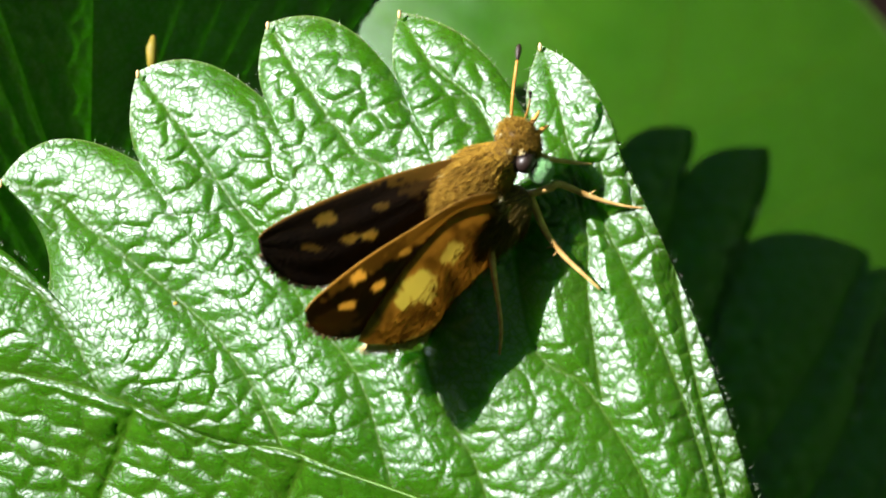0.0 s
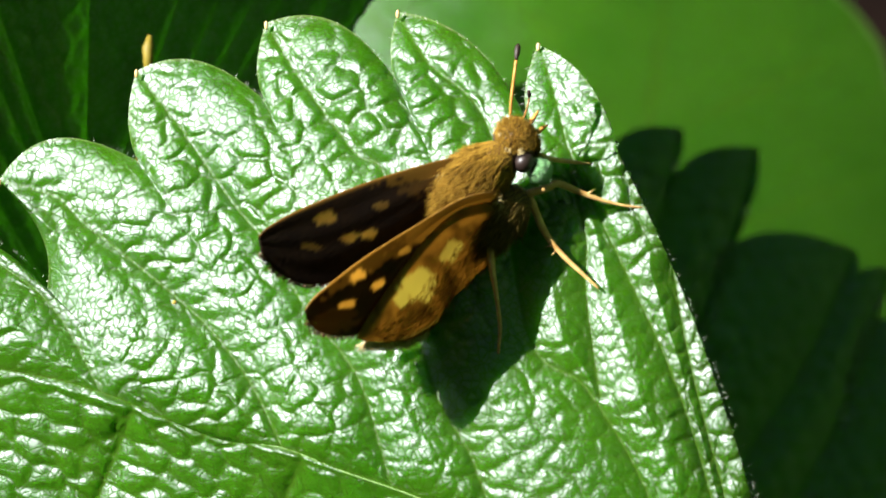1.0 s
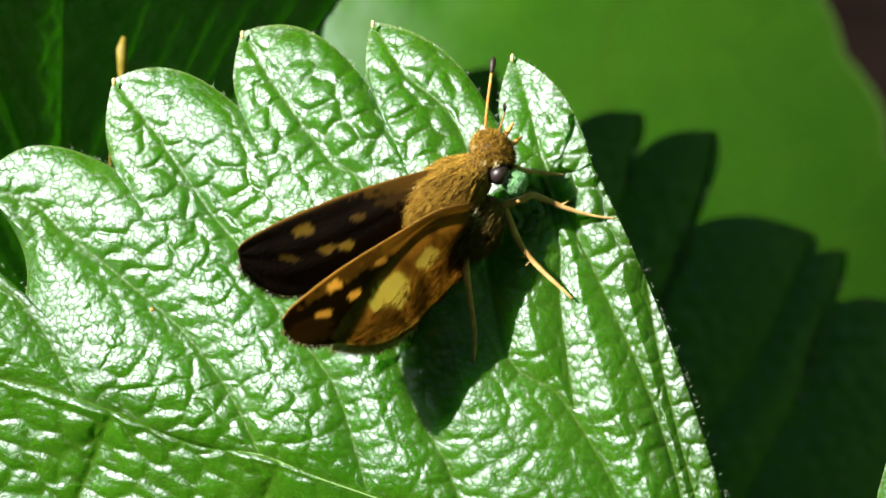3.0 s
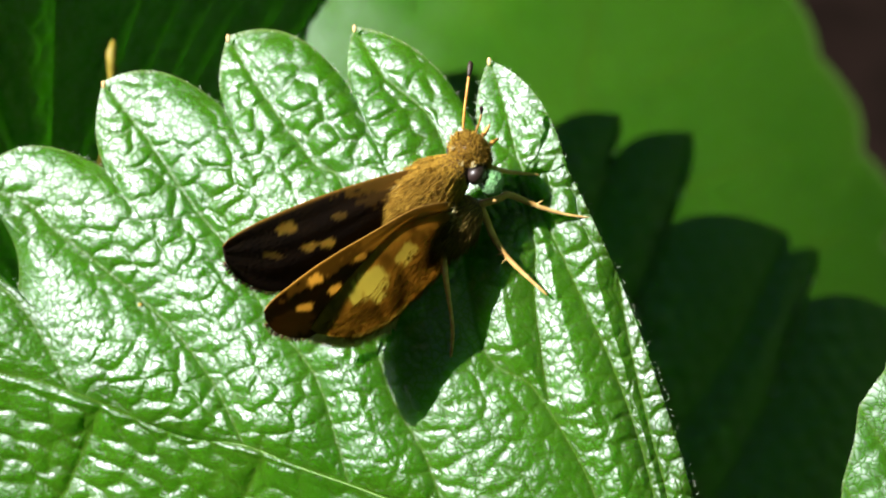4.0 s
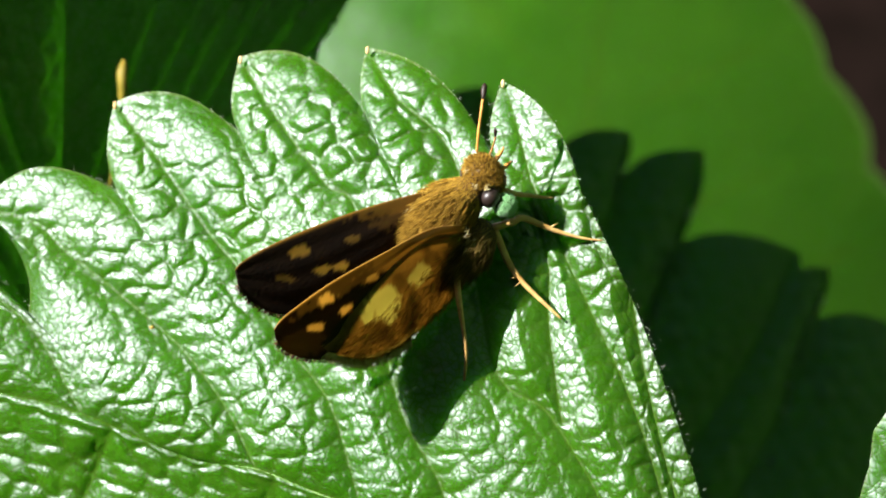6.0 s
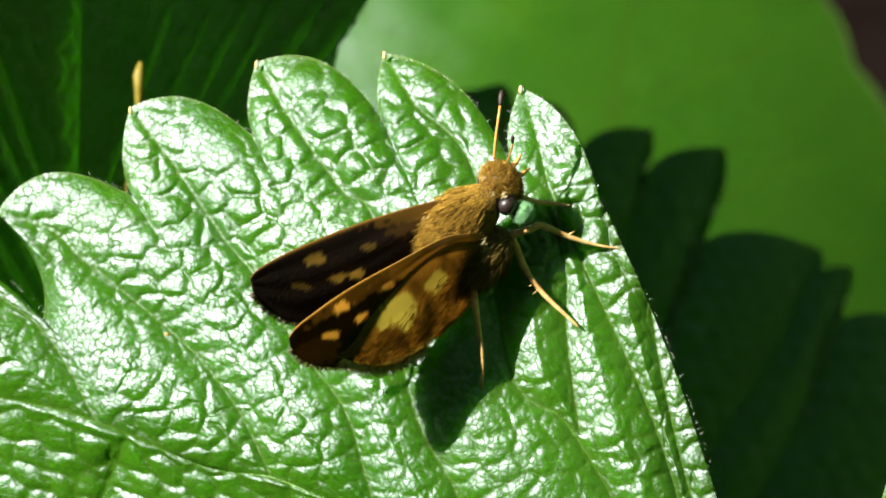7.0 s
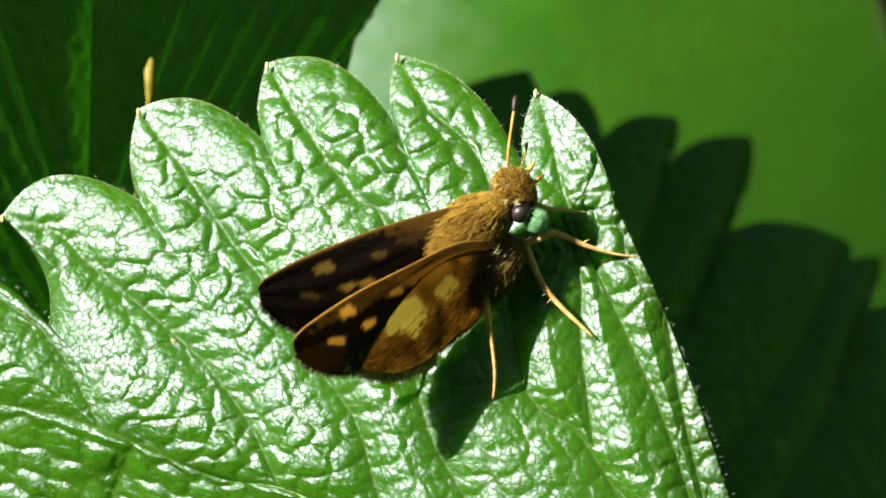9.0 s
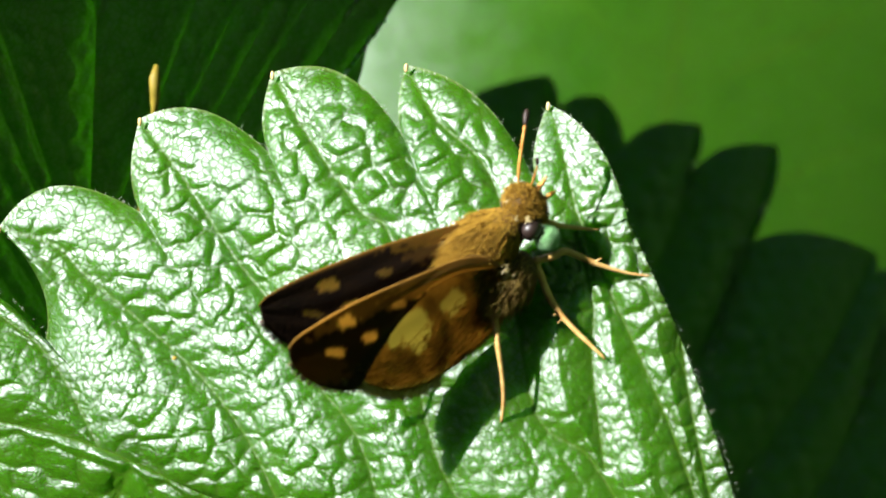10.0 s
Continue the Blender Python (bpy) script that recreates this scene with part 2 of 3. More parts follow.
def cells(pts, gap, seed):
    """Seeds of the small pillows between the veins: a jittered grid over the plan of a half."""
    rnd = random.Random(seed)
    lo, hi = pts.reshape(-1, 2).min(0) - gap, pts.reshape(-1, 2).max(0) + gap
    out = []
    for a in range(int((hi[0] - lo[0]) / gap) + 1):
        for c in range(int((hi[1] - lo[1]) / gap) + 1):
            out.append((lo[0] + gap * (a + 0.5 * (c % 2) + rnd.uniform(-0.33, 0.33)), lo[1] + gap * (c + rnd.uniform(-0.33, 0.33))))
    return out


def seam_distance(seeds, pts):
    """Distance from each point to the seam between its two nearest cells."""
    kd = kdtree.KDTree(len(seeds))
    for i, (x, y) in enumerate(seeds):
        kd.insert((x, y, 0), i)
    kd.balance()
    out = np.empty(len(pts))
    for i, (x, y) in enumerate(pts):
        near = kd.find_n((x, y, 0), 2)
        out[i] = (near[1][2] - near[0][2]) * 0.5
    return out


def blade_mesh(name, parts, shape, material, parent, main=(0.95, 1.6), small=(0.32, 0.5), thick=0.22, deep=False, gap=1.8, fine=0.0, paint=1.0):
    """A leaflet's blade from its halves; shape(x, y) gives the height of its broad form. Two skins with a rim."""
    verts, faces, vein_at, rim_at = [], [], [], []
    for index, (pts, veins, spine) in enumerate(parts):
        r, c, _ = pts.shape
        flat = pts.reshape(-1, 2)
        d_main = distance_to(veins + [spine], flat)
        wander = np.array([[noise.noise((x * 0.9, y * 0.9, 5)), noise.noise((x * 0.9, y * 0.9, 9))] for x, y in flat]) * 0.45 if fine else 0
        # panels between the side veins, shorter along the veins than across
        lie = radians(-62 if index == 0 else 55)
        turn2 = np.array([[math.cos(lie), -math.sin(lie)], [math.sin(lie), math.cos(lie)]])
        net = ((flat + wander) @ turn2) * (np.array([1.25, 0.85]) if fine else 1.0)
        d_small = seam_distance(cells(net.reshape(pts.shape), gap, index), net)
        edge = np.tile(np.linspace(0, 1, c), r)
        swell = np.array([0.75 + 0.9 * noise.noise((x * 0.16, y * 0.16, 2)) for x, y in flat]).clip(0.25, 1.3)
        if deep:
            swell = swell * (0.85 + 0.06 * flat[:, 1]).clip(0.9 if index else 0.45, 1.6)
        near = np.minimum(d_small, d_main)
        dome = 1 - (1 - np.minimum(near / small[1], 1)) ** 2 if fine else 1 - np.exp(-(near / small[1]) ** 1.4)
        h = main[0] * (0.6 if deep and index else 1.0) * (1 - np.exp(-(d_main / main[1]) ** 1.25)) + small[0] * swell * dome
        if fine:
            grain = seam_distance(cells(pts, gap * 0.36, 50 + index), flat + wander * 0.6)
            h = h + fine * (1 - (1 - np.minimum(grain / 0.28, 1)) ** 2)
        h = h * (1 - (0.65 - 0.5 * np.clip((flat[:, 0] - 6) / 4, 0, 1) * deep) * edge ** 6)
        if deep:
            h = h - 0.65 * edge ** 13 * ((8 - flat[:, 0]) / 4).clip(0, 1)
        z = shape(flat[:, 0], flat[:, 1]) + h
        base = len(verts)
        k = (EYE - z) / EYE if deep else np.ones(len(z))
        verts += [(x * s * U, y * s * U, w * U) for (x, y), w, s in zip(flat, z, k)]
        vein_at.append(paint * np.clip(np.exp(-(d_main / 0.11) ** 2) + 0.35 * np.exp(-(d_small / 0.07) ** 2), 0, 1))
        rim_at.append(0.4 * np.clip((edge - 0.993) / 0.007, 0, 1))
        turn = np.cross(pts[r // 2 + 1, -1] - pts[r // 2, -1], pts[r // 2, 0] - pts[r // 2, -1]) > 0
        for i in range(r - 1):
            for k in range(c - 1):
                q = (base + i * c + k, base + i * c + k + 1, base + (i + 1) * c + k + 1, base + (i + 1) * c + k)
                faces.append(q if turn else q[::-1])
    ob = mesh_object(name, verts, faces, material, parent, attrs={"vein": np.concatenate(vein_at), "rim": np.concatenate(rim_at)})
    me = ob.data
    count = np.empty(len(me.loops), np.int32)
    me.loops.foreach_get("edge_index", count)
    open_edge = np.bincount(count, minlength=len(me.edges)) == 1
    me.attributes.new("sharp_edge", "BOOLEAN", "EDGE").data.foreach_set("value", open_edge)
    solid = ob.modifiers.new("thickness", "SOLIDIFY")
    solid.thickness = thick * U
    solid.offset = -1.0
    return ob


def dots(*pairs):
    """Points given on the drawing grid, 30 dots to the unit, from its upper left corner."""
    return [((x - 784) / 30, (441 - y) / 30) for x, y in pairs]


TILT = math.tan(radians(15))


def front_form(x, y):
    """Broad form of the leaflet that carries the skipper: slanted, its foot half folded down along the midrib, its outer margin rolled down."""
    edge = np.maximum(0, (x - 10.5) * 0.93 + (y - 5.4) * 0.36 + 3.4) / (1 + np.exp((y - 4.5) / 1.2))
    fold = np.maximum(0, -(y + 0.30 * x + 15.0) * 0.95)
    # the middle leans a little more to the light
    lean = 1.9 * np.tanh((x + 8) / 10) * np.exp(-((y - 1) / 17) ** 2) - 0.011 * np.minimum(0, y + 3 + 0.33 * (x + 20)) ** 2 * np.clip(-x / 8, 0, 1)
    z = lean - TILT * y - 0.022 * edge ** 2 - 2.4 * (1 - np.exp(-fold / 2.8)) - 0.001 * (x + 4) ** 2 + 0.18 * x - 0.003 * (y - 5) ** 2 - 0.017 * np.maximum(0, y - 5.5) ** 2
    return z


def ellipsoid(centre, axes, radii, seg=20, rings=12):
    verts, faces = [], []
    for i in range(rings + 1):
        th = math.pi * i / rings
        for k in range(seg):
            ph = 2 * math.pi * k / seg
            q = (math.cos(th), math.sin(th) * math.cos(ph), math.sin(th) * math.sin(ph))
            verts.append(centre + sum((a * r * c for a, r, c in zip(axes, radii, q)), Vector()))
    for i in range(rings):
        for k in range(seg):
            k2 = (k + 1) % seg
            faces.append((i * seg + k, i * seg + k2, (i + 1) * seg + k2, (i + 1) * seg + k))
    return verts, faces


def add_tips(parent, tips, form):
    for x, y in tips:
        z = float(form(np.array(x), np.array(y))) + 0.12
        k = (EYE - z) / EYE
        v, f = ellipsoid(Vector((x * k + 0.03, y * k - 0.12, z)) * U, (Vector((0, 1, 0)), Vector((1, 0, 0)), Vector((0, 0, 1))), (0.26 * U, 0.12 * U, 0.12 * U), 10, 8)
        mesh_object("tooth_tip", v, f, TIP, parent, "cream-coloured hardened tip of a leaf tooth")


def margin_hairs(parent, margin, form, count, seed, length=(0.15, 0.42), width=0.013):
    rnd = random.Random(seed)
    roots, ways, lens = [], [], []
    for _ in range(count):
        j = rnd.randrange(1, len(margin) - 1)
        d = margin[j + 1] - margin[j - 1]
        o = np.array([-d[1], d[0]]) / (np.linalg.norm(d) + 1e-9)
        x, y = margin[j]
        z = float(form(np.array(x), np.array(y))) + 0.3
        roots.append((x * U, y * U, z * U))
        ways.append((o[0] + rnd.uniform(-0.7, 0.7), o[1] + rnd.uniform(-0.7, 0.7), rnd.uniform(-0.3, 0.6)))
        lens.append(rnd.uniform(*length) * U)
    v, f = strands(roots, ways, lens, width * U, 0.3, seed)
    tagged(mesh_object("margin_hair", v, f, HAIR, parent, "fine pale hairs along the leaf margin"), kind="stuff")


def front_leaf():
    thing = new("strawberry_leaflet")
    thing.matrix_world = STAND
    tagged(thing, "glossy bright green toothed strawberry leaflet in full sun, carrying a skipper", "leaf", "strawberry leaflets of the bed")
    mid = dots((-420, 600), (0, 657), (180, 697), (380, 778), (500, 795), (600, 833), (740, 880), (900, 945), (1190, 1060), (1290, 1090), (1420, 1130))
    marks = [((-90, 420), (85, 515), 0.15, 0.12), ((0, 322), (248, 288), -0.14, 0.24), ((243, 128), (470, 178), 0.10, 0.18),
             ((473, 42), (702, 140), 0.10, 0.20), ((706, 22), (938, 218), 0.08, 0.14), ((955, 80), (1100, 280), 0.09, 0.13),
             ((1195, 480), (1290, 740), 0.01, 0.01), ((1335, 890), (1410, 1110), 0.01, 0.02)]
    teeth = [(dots(a)[0], dots(b)[0], p, q) for a, b, p, q in marks]
    veins = [dots((-90, 420), (0, 470), (80, 530), (130, 600), (178, 693)),
             dots((0, 322), (100, 350), (155, 400), (310, 525), (385, 598), (450, 690), (500, 792)),
             dots((243, 128), (320, 225), (412, 358), (480, 440), (550, 560), (635, 670), (695, 862)),
             dots((473, 42), (540, 150), (630, 270), (690, 330), (760, 660), (835, 810), (880, 935)),
             dots((706, 22), (760, 110), (870, 235), (940, 600), (1040, 690), (1150, 880), (1190, 1060)),
             dots((955, 80), (985, 170), (1015, 280), (1085, 430), (1190, 660), (1260, 880), (1290, 1090)),
             dots((1195, 480), (1215, 600), (1250, 750), (1290, 900), (1330, 1100)),
             dots((1335, 890), (1350, 1000), (1380, 1110))]
    pts, lines, margin, spine = half_blade(mid, teeth, veins, 720, 240, dots((-380, 520))[0])
    lines.append(dense(dots((1005, 300), (1040, 420), (1040, 520), (1065, 705))))
    low_teeth = [(dots((-300 + 300 * k, 1010 + 75 * k))[0], dots((-150 + 300 * k, 1000 + 85 * k))[0], 0.1, 0.15) for k in range(5)]
    low_veins = [dots((-300 + 300 * k, 1010 + 75 * k), (-150 + 300 * k, 860 + 70 * k), (a, b))
                 for k, (a, b) in enumerate(((-60, 648), (240, 720), (540, 808), (820, 912), (1190, 1060)))]
    pts2, lines2, margin2, spine2 = half_blade(mid, low_teeth, low_veins, 300, 120, dots((-440, 700))[0])
    blade_mesh("blade", [(pts, lines, spine), (pts2, lines2, spine2)], front_form, LEAF, thing, deep=True, fine=0.045, small=(0.38, 0.7), gap=1.85)
    add_tips(thing, [t[0] for t in teeth[1:6]], front_form)
    rib = [(x * U, y * U, (float(front_form(np.array(x), np.array(y))) + 0.0) * U) for x, y in smooth_line(mid, 60)]
    v, f = tube(rib, [u * U for u in np.linspace(0.03, 0.07, 60)], 8)
    mesh_object("midrib", v, f, STALK, thing, "pale raised midrib")
    foot = Vector(rib[-1])
    v, f = tube([foot, foot + Vector((5, -3, -2)) * U, foot + Vector((16, -14, -18)) * U, foot + Vector((24, -40, -90)) * U], [0.4 * U, 0.7 * U, 0.8 * U, 1.0 * U], 10)
    mesh_object("stalk", v, f, STALK, thing)
    margin_hairs(thing, margin, front_form, 380, 5, (0.12, 0.42), 0.009)
    return thing


def leaflet(label, length, width, n, m, seed, curl=0.006, fold=0.10, main=(0.8, 1.5), rows=260, cols=60, tips=False, small=(0.25, 0.5), tooth=1.0, slant=0.75, peak=0.85, roll=0.0, paint=1.0):
    """A whole toothed leaflet: foot at its origin, tip along y, face along z."""
    rnd = random.Random(seed)
    thing = new("strawberry_leaflet")
    thing.matrix_world = m
    tagged(thing, label, "leaf", "strawberry leaflets of the bed")

    def broad(y):
        q = min(max(y / length, 0.0), 1.0)
        return width * math.sin(math.pi * q ** peak) ** 0.7

    def form(x, y):
        return fold * np.abs(x) - curl * (y - length * 0.45) ** 2 - curl * 0.6 * x ** 2 - roll * np.maximum(0, -x - 4) ** 2

    halves = []
    for side in (1, -1):
        step = length * 0.86 / n
        teeth, veins = [], []
        for k in range(n):
            y = length - step * (k + 0.75)
            w = broad(y) * rnd.uniform(0.96, 1.04)
            tip = (w * 1.02 + 0.3 * tooth, y + step * rnd.uniform(0.25, 0.4) * tooth)
            sinus = (broad(y - step * 0.45) * (1 - 0.10 * tooth), y - step * 0.42)
            teeth.append((tip, sinus, 0.12 * tooth, 0.16 * tooth))
            foot = max(y - slant * w, length * 0.02 * (n - k))
            veins.append([tip, (w * 0.55, (y + foot) / 2 + step * 0.1), (0, foot)])
        teeth.append(((0.8, 0.6), (0, 0), 0.02, 0.0))
        veins.append([(0.8, 0.6), (0.4, 0.3), (0, 0.05)])
        flip = np.array([side, 1.0])
        pts, lines, margin, spine = half_blade([(0, length), (0, length * 0.5), (0, 0)], teeth, veins, rows, cols, (0, length))
        halves.append((pts * flip, [v * flip for v in lines], spine * flip))
    blade_mesh("blade", halves, form, LEAF, thing, main, small, paint=paint)
    v, f = tube([(0, 0, -0.4 * U), (0, -6 * U, -2 * U), (0.5 * U, -16 * U, -9 * U)], [0.5 * U, 0.6 * U, 0.7 * U], 10)
    mesh_object("stalk", v, f, STALK, thing)
    return thing


def place(x, y, z, axis, face):
    """The pose of a leaflet in the slanted frame: foot, way to its tip, way that it faces."""
    a, n = Vector(axis).normalized(), Vector(face).normalized()
    n = (n - a * n.dot(a)).normalized()
    s = a.cross(n)
    return STAND @ Matrix.Translation(Vector((x, y, z)) * U) @ Matrix((s, a, n)).transposed().to_4x4()


def shaded_leaf():
    """The dark toothed leaflet that lies deep behind the sunlit one."""
    thing = new("strawberry_leaflet")
    thing.matrix_world = STAND
    tagged(thing, "dark green toothed strawberry leaflet in deep shade behind the sunlit one", "leaf", "strawberry leaflets of the bed")

    def far(*pairs):
        return [(24 + (x - 1205) * 0.0444, 7.1 - (y - 270) * 0.0444) for x, y in pairs]

    def form(x, y):
        return -100 - 0.10 * (y - 5) - 0.004 * (x - 24) ** 2

    mid = far((600, 420), (800, 600), (1000, 760), (1300, 980), (1700, 1240))
    marks = [((828, 148), (850, 205), 0.12, 0.1), ((918, 183), (960, 262), 0.15, 0.1), ((1085, 226), (1072, 305), 0.15, 0.1), ((1212, 258), (1150, 434), 0.14, 0.12),
             ((1376, 432), (1384, 468), 0.14, 0.1), ((1434, 462), (1392, 562), 0.1, 0.12), ((1600, 590), (1580, 700), 0.15, 0.1), ((1720, 760), (1720, 1180), 0.1, 0.1)]
    teeth = [(far(a)[0], far(b)[0], p, q) for a, b, p, q in marks]
    feet = ((720, 530), (800, 600), (900, 680), (1000, 760), (1130, 860), (1230, 930), (1400, 1050), (1550, 1150))
    veins = [far(a, ((a[0] + f[0]) / 2 + 40, (a[1] + f[1]) / 2 - 30), f) for (a, *_), f in zip(marks, feet)]
    pts, lines, margin, spine = half_blade(mid, teeth, veins, 330, 80, far((640, 250))[0])
    down = np.linspace(0, 1, 40)[None, :, None] * np.array([-8.0, -26.0])
    pts2 = pts[:, :1] + down
    blade_mesh("blade", [(pts, lines, spine), (pts2, [spine], spine)], form, LEAF, thing, (0.8, 1.6), (0.25, 0.5), 0.3)
    rib = [(x * U, y * U, (float(form(np.array(x), np.array(y))) + 0.1) * U) for x, y in smooth_line(mid, 40)]
    v, f = tube(rib, [u * U for u in np.linspace(0.3, 0.45, 40)], 8)
    mesh_object("midrib", v, f, STALK, thing)
    foot = Vector(rib[0])
    v, f = tube([foot, foot + Vector((-5, -4, -3)) * U, foot + Vector((-14, -25, -30)) * U], [0.5 * U, 0.7 * U, 0.8 * U], 10)
    mesh_object("stalk", v, f, STALK, thing)
    return thing


# ---- the skipper ----
FORWARD = Vector((0.77, 0.63, 0.0)).normalized()


def dot3(x, y, lift):
    """A point over the leaf: place on the drawing grid, height over the blade in dots."""
    (a, b), = dots((x, y))
    z = float(front_form(np.array(a), np.array(b))) + 0.75 + lift / 30
    return Vector((a * (EYE - z) / EYE, b * (EYE - z) / EYE, z)) * U


def wing(name, label, parent, hinge, normal, lead, trail, spots=(), pale=(), warm=(), lift=0.0, pale_rim=False, seed=1, edge_glow=0.0):
    """One wing: a thin cambered sheet with ribs in a plane through its hinge. Curves are given on the drawing grid."""
    hx, hy = hinge[:2]
    n = Vector(normal).normalized()
    h3 = dot3(*hinge)
    lead2, trail2 = smooth_line(lead, 70), smooth_line(trail, 70)
    s = np.linspace(0, 1, 34)
    grid = lead2[:, None] * (1 - s[None, :, None]) + trail2[:, None] * s[None, :, None]
    flat = grid.reshape(-1, 2)
    verts = []
    along = np.repeat(np.linspace(0, 1, 70), 34)
    across = np.tile(s, 70)
    for (x, y), u, w in zip(flat, along, across):
        px, py = (x - hx), (hy - y)
        pz = -(n.x * px + n.y * py) / n.z
        rib = 0.3 * math.sin(w * 6.5 * math.pi) * min(1, u * 3) + 7 * math.sin(math.pi * w) * (1 - u) + lift
        verts.append((Vector((px, py, pz)) + n * rib) / 30 * U)
    faces = [(i * 34 + k, i * 34 + k + 1, (i + 1) * 34 + k + 1, (i + 1) * 34 + k) for i in range(69) for k in range(33)]

    rough = np.array([noise.noise((x * 0.09, y * 0.09, seed)) for x, y in flat])

    def blobs(items):
        v = np.zeros(len(flat))
        for x, y, rx, ry, ang, amount in items:
            c, q = math.cos(radians(ang)), math.sin(radians(ang))
            dx, dy = flat[:, 0] - x, flat[:, 1] - y
            r = (np.abs((dx * c + dy * q) / rx) ** 3 + np.abs((-dx * q + dy * c) / ry) ** 3) ** (1 / 3) + 0.5 * rough
            v = np.maximum(v, amount * np.clip((1.1 - r) / 0.2, 0, 1))
        return v

    warm_at = np.maximum(blobs(warm), 0.75 * np.clip((0.06 - across) / 0.04, 0, 1))
    pale_at = blobs(pale)
    if pale_rim:
        cloud = np.array([noise.noise((x * 0.028, y * 0.028, seed + 3)) for x, y in flat])
        warm_at = np.clip(warm_at * (0.95 + 0.9 * cloud + 0.35 * rough), 0, 1)
    if pale_rim:
        pale_at = np.maximum(pale_at, 0.7 * np.clip((across - 0.93) / 0.05, 0, 1) * (along > 0.45))
    ob = mesh_object(name, verts, faces, WING, parent, label, {"spot": np.maximum(blobs(spots), edge_glow * np.clip((0.03 - across) / 0.02, 0, 1)), "pale": pale_at, "warm": warm_at})
    solid = ob.modifiers.new("thickness", "SOLIDIFY")
    solid.thickness = 0.05 * U
    solid.offset = 0
    ob.matrix_basis = Matrix.Translation(h3)
    if pale_rim:
        rnd = random.Random(seed + 1)
        roots, ways, lens = [], [], []
        for _ in range(1500):
            u, w = rnd.uniform(0.04, 0.9), 1 - 0.62 * rnd.random() ** 1.6
            i, k = int(u * 68), min(int(w * 33), 32)
            p = Vector(verts[i * 34 + k]).lerp(Vector(verts[(i + 1) * 34 + k + 1]), rnd.random())
            roots.append(p + n * 0.05 * U)
            way = (Vector(verts[(i + 1) * 34 + k]) - Vector(verts[i * 34 + k])).normalized()
            ways.append(way + n * 0.25 + Vector([rnd.uniform(-0.3, 0.3) for _ in range(3)]))
            lens.append(rnd.uniform(0.35, 0.95) * U)
        v, f = strands(roots, ways, lens, 0.016 * U, 0.25, seed)
        mesh_object("fur", v, f, FUR, ob, "long golden-brown hairs on the wing")
    # fringe of scales along the outer margin
    rnd = random.Random(seed)
    roots, ways, lens = [], [], []
    for _ in range(1500 if pale_rim else 420):
        j = rnd.uniform(0.52, 0.995)
        i = int(j * 69)
        a, b = Vector(verts[i * 34 + 33]), Vector(verts[min(i + 1, 69) * 34 + 33])
        p = a.lerp(b, rnd.random())
        inner = Vector(verts[max(i - 6, 0) * 34 + 16])
        roots.append(p)
        ways.append((p - inner).normalized() + Vector([rnd.uniform(-0.35, 0.35) for _ in range(3)]))
        lens.append(rnd.uniform(0.25, 0.62) * (1.5 if pale_rim else 0.7) * U)
    v, f = strands(roots, ways, lens, (0.034 if pale_rim else 0.025) * U, 0.2, seed)
    mesh_object("fringe", v, f, PALE_FUR if pale_rim else CUTICLE, ob, "pale yellowish fringe" if pale_rim else "brown fringe")
    return ob, h3


def leg(parent, name, points, radii, material=LEG, spurs=()):
    path = smooth_line([tuple(dot3(*p)) for p in points], 26)
    rr = np.interp(np.linspace(0, 1, 26), np.linspace(0, 1, len(radii)), radii) * U
    v, f = tube(path, rr, 8)
    ob = mesh_object(name, v, f, material, parent)
    for at, dx, dy in spurs:
        p = Vector(path[int(at * 25)])
        v, f = tube([p, p + Vector((dx * 0.5, dy * 0.55, 0.1)) * U, p + Vector((dx, dy, 0.1)) * U], [0.07 * U, 0.055 * U, 0.015 * U], 6)
        mesh_object("spur", v, f, material, ob)
    return ob


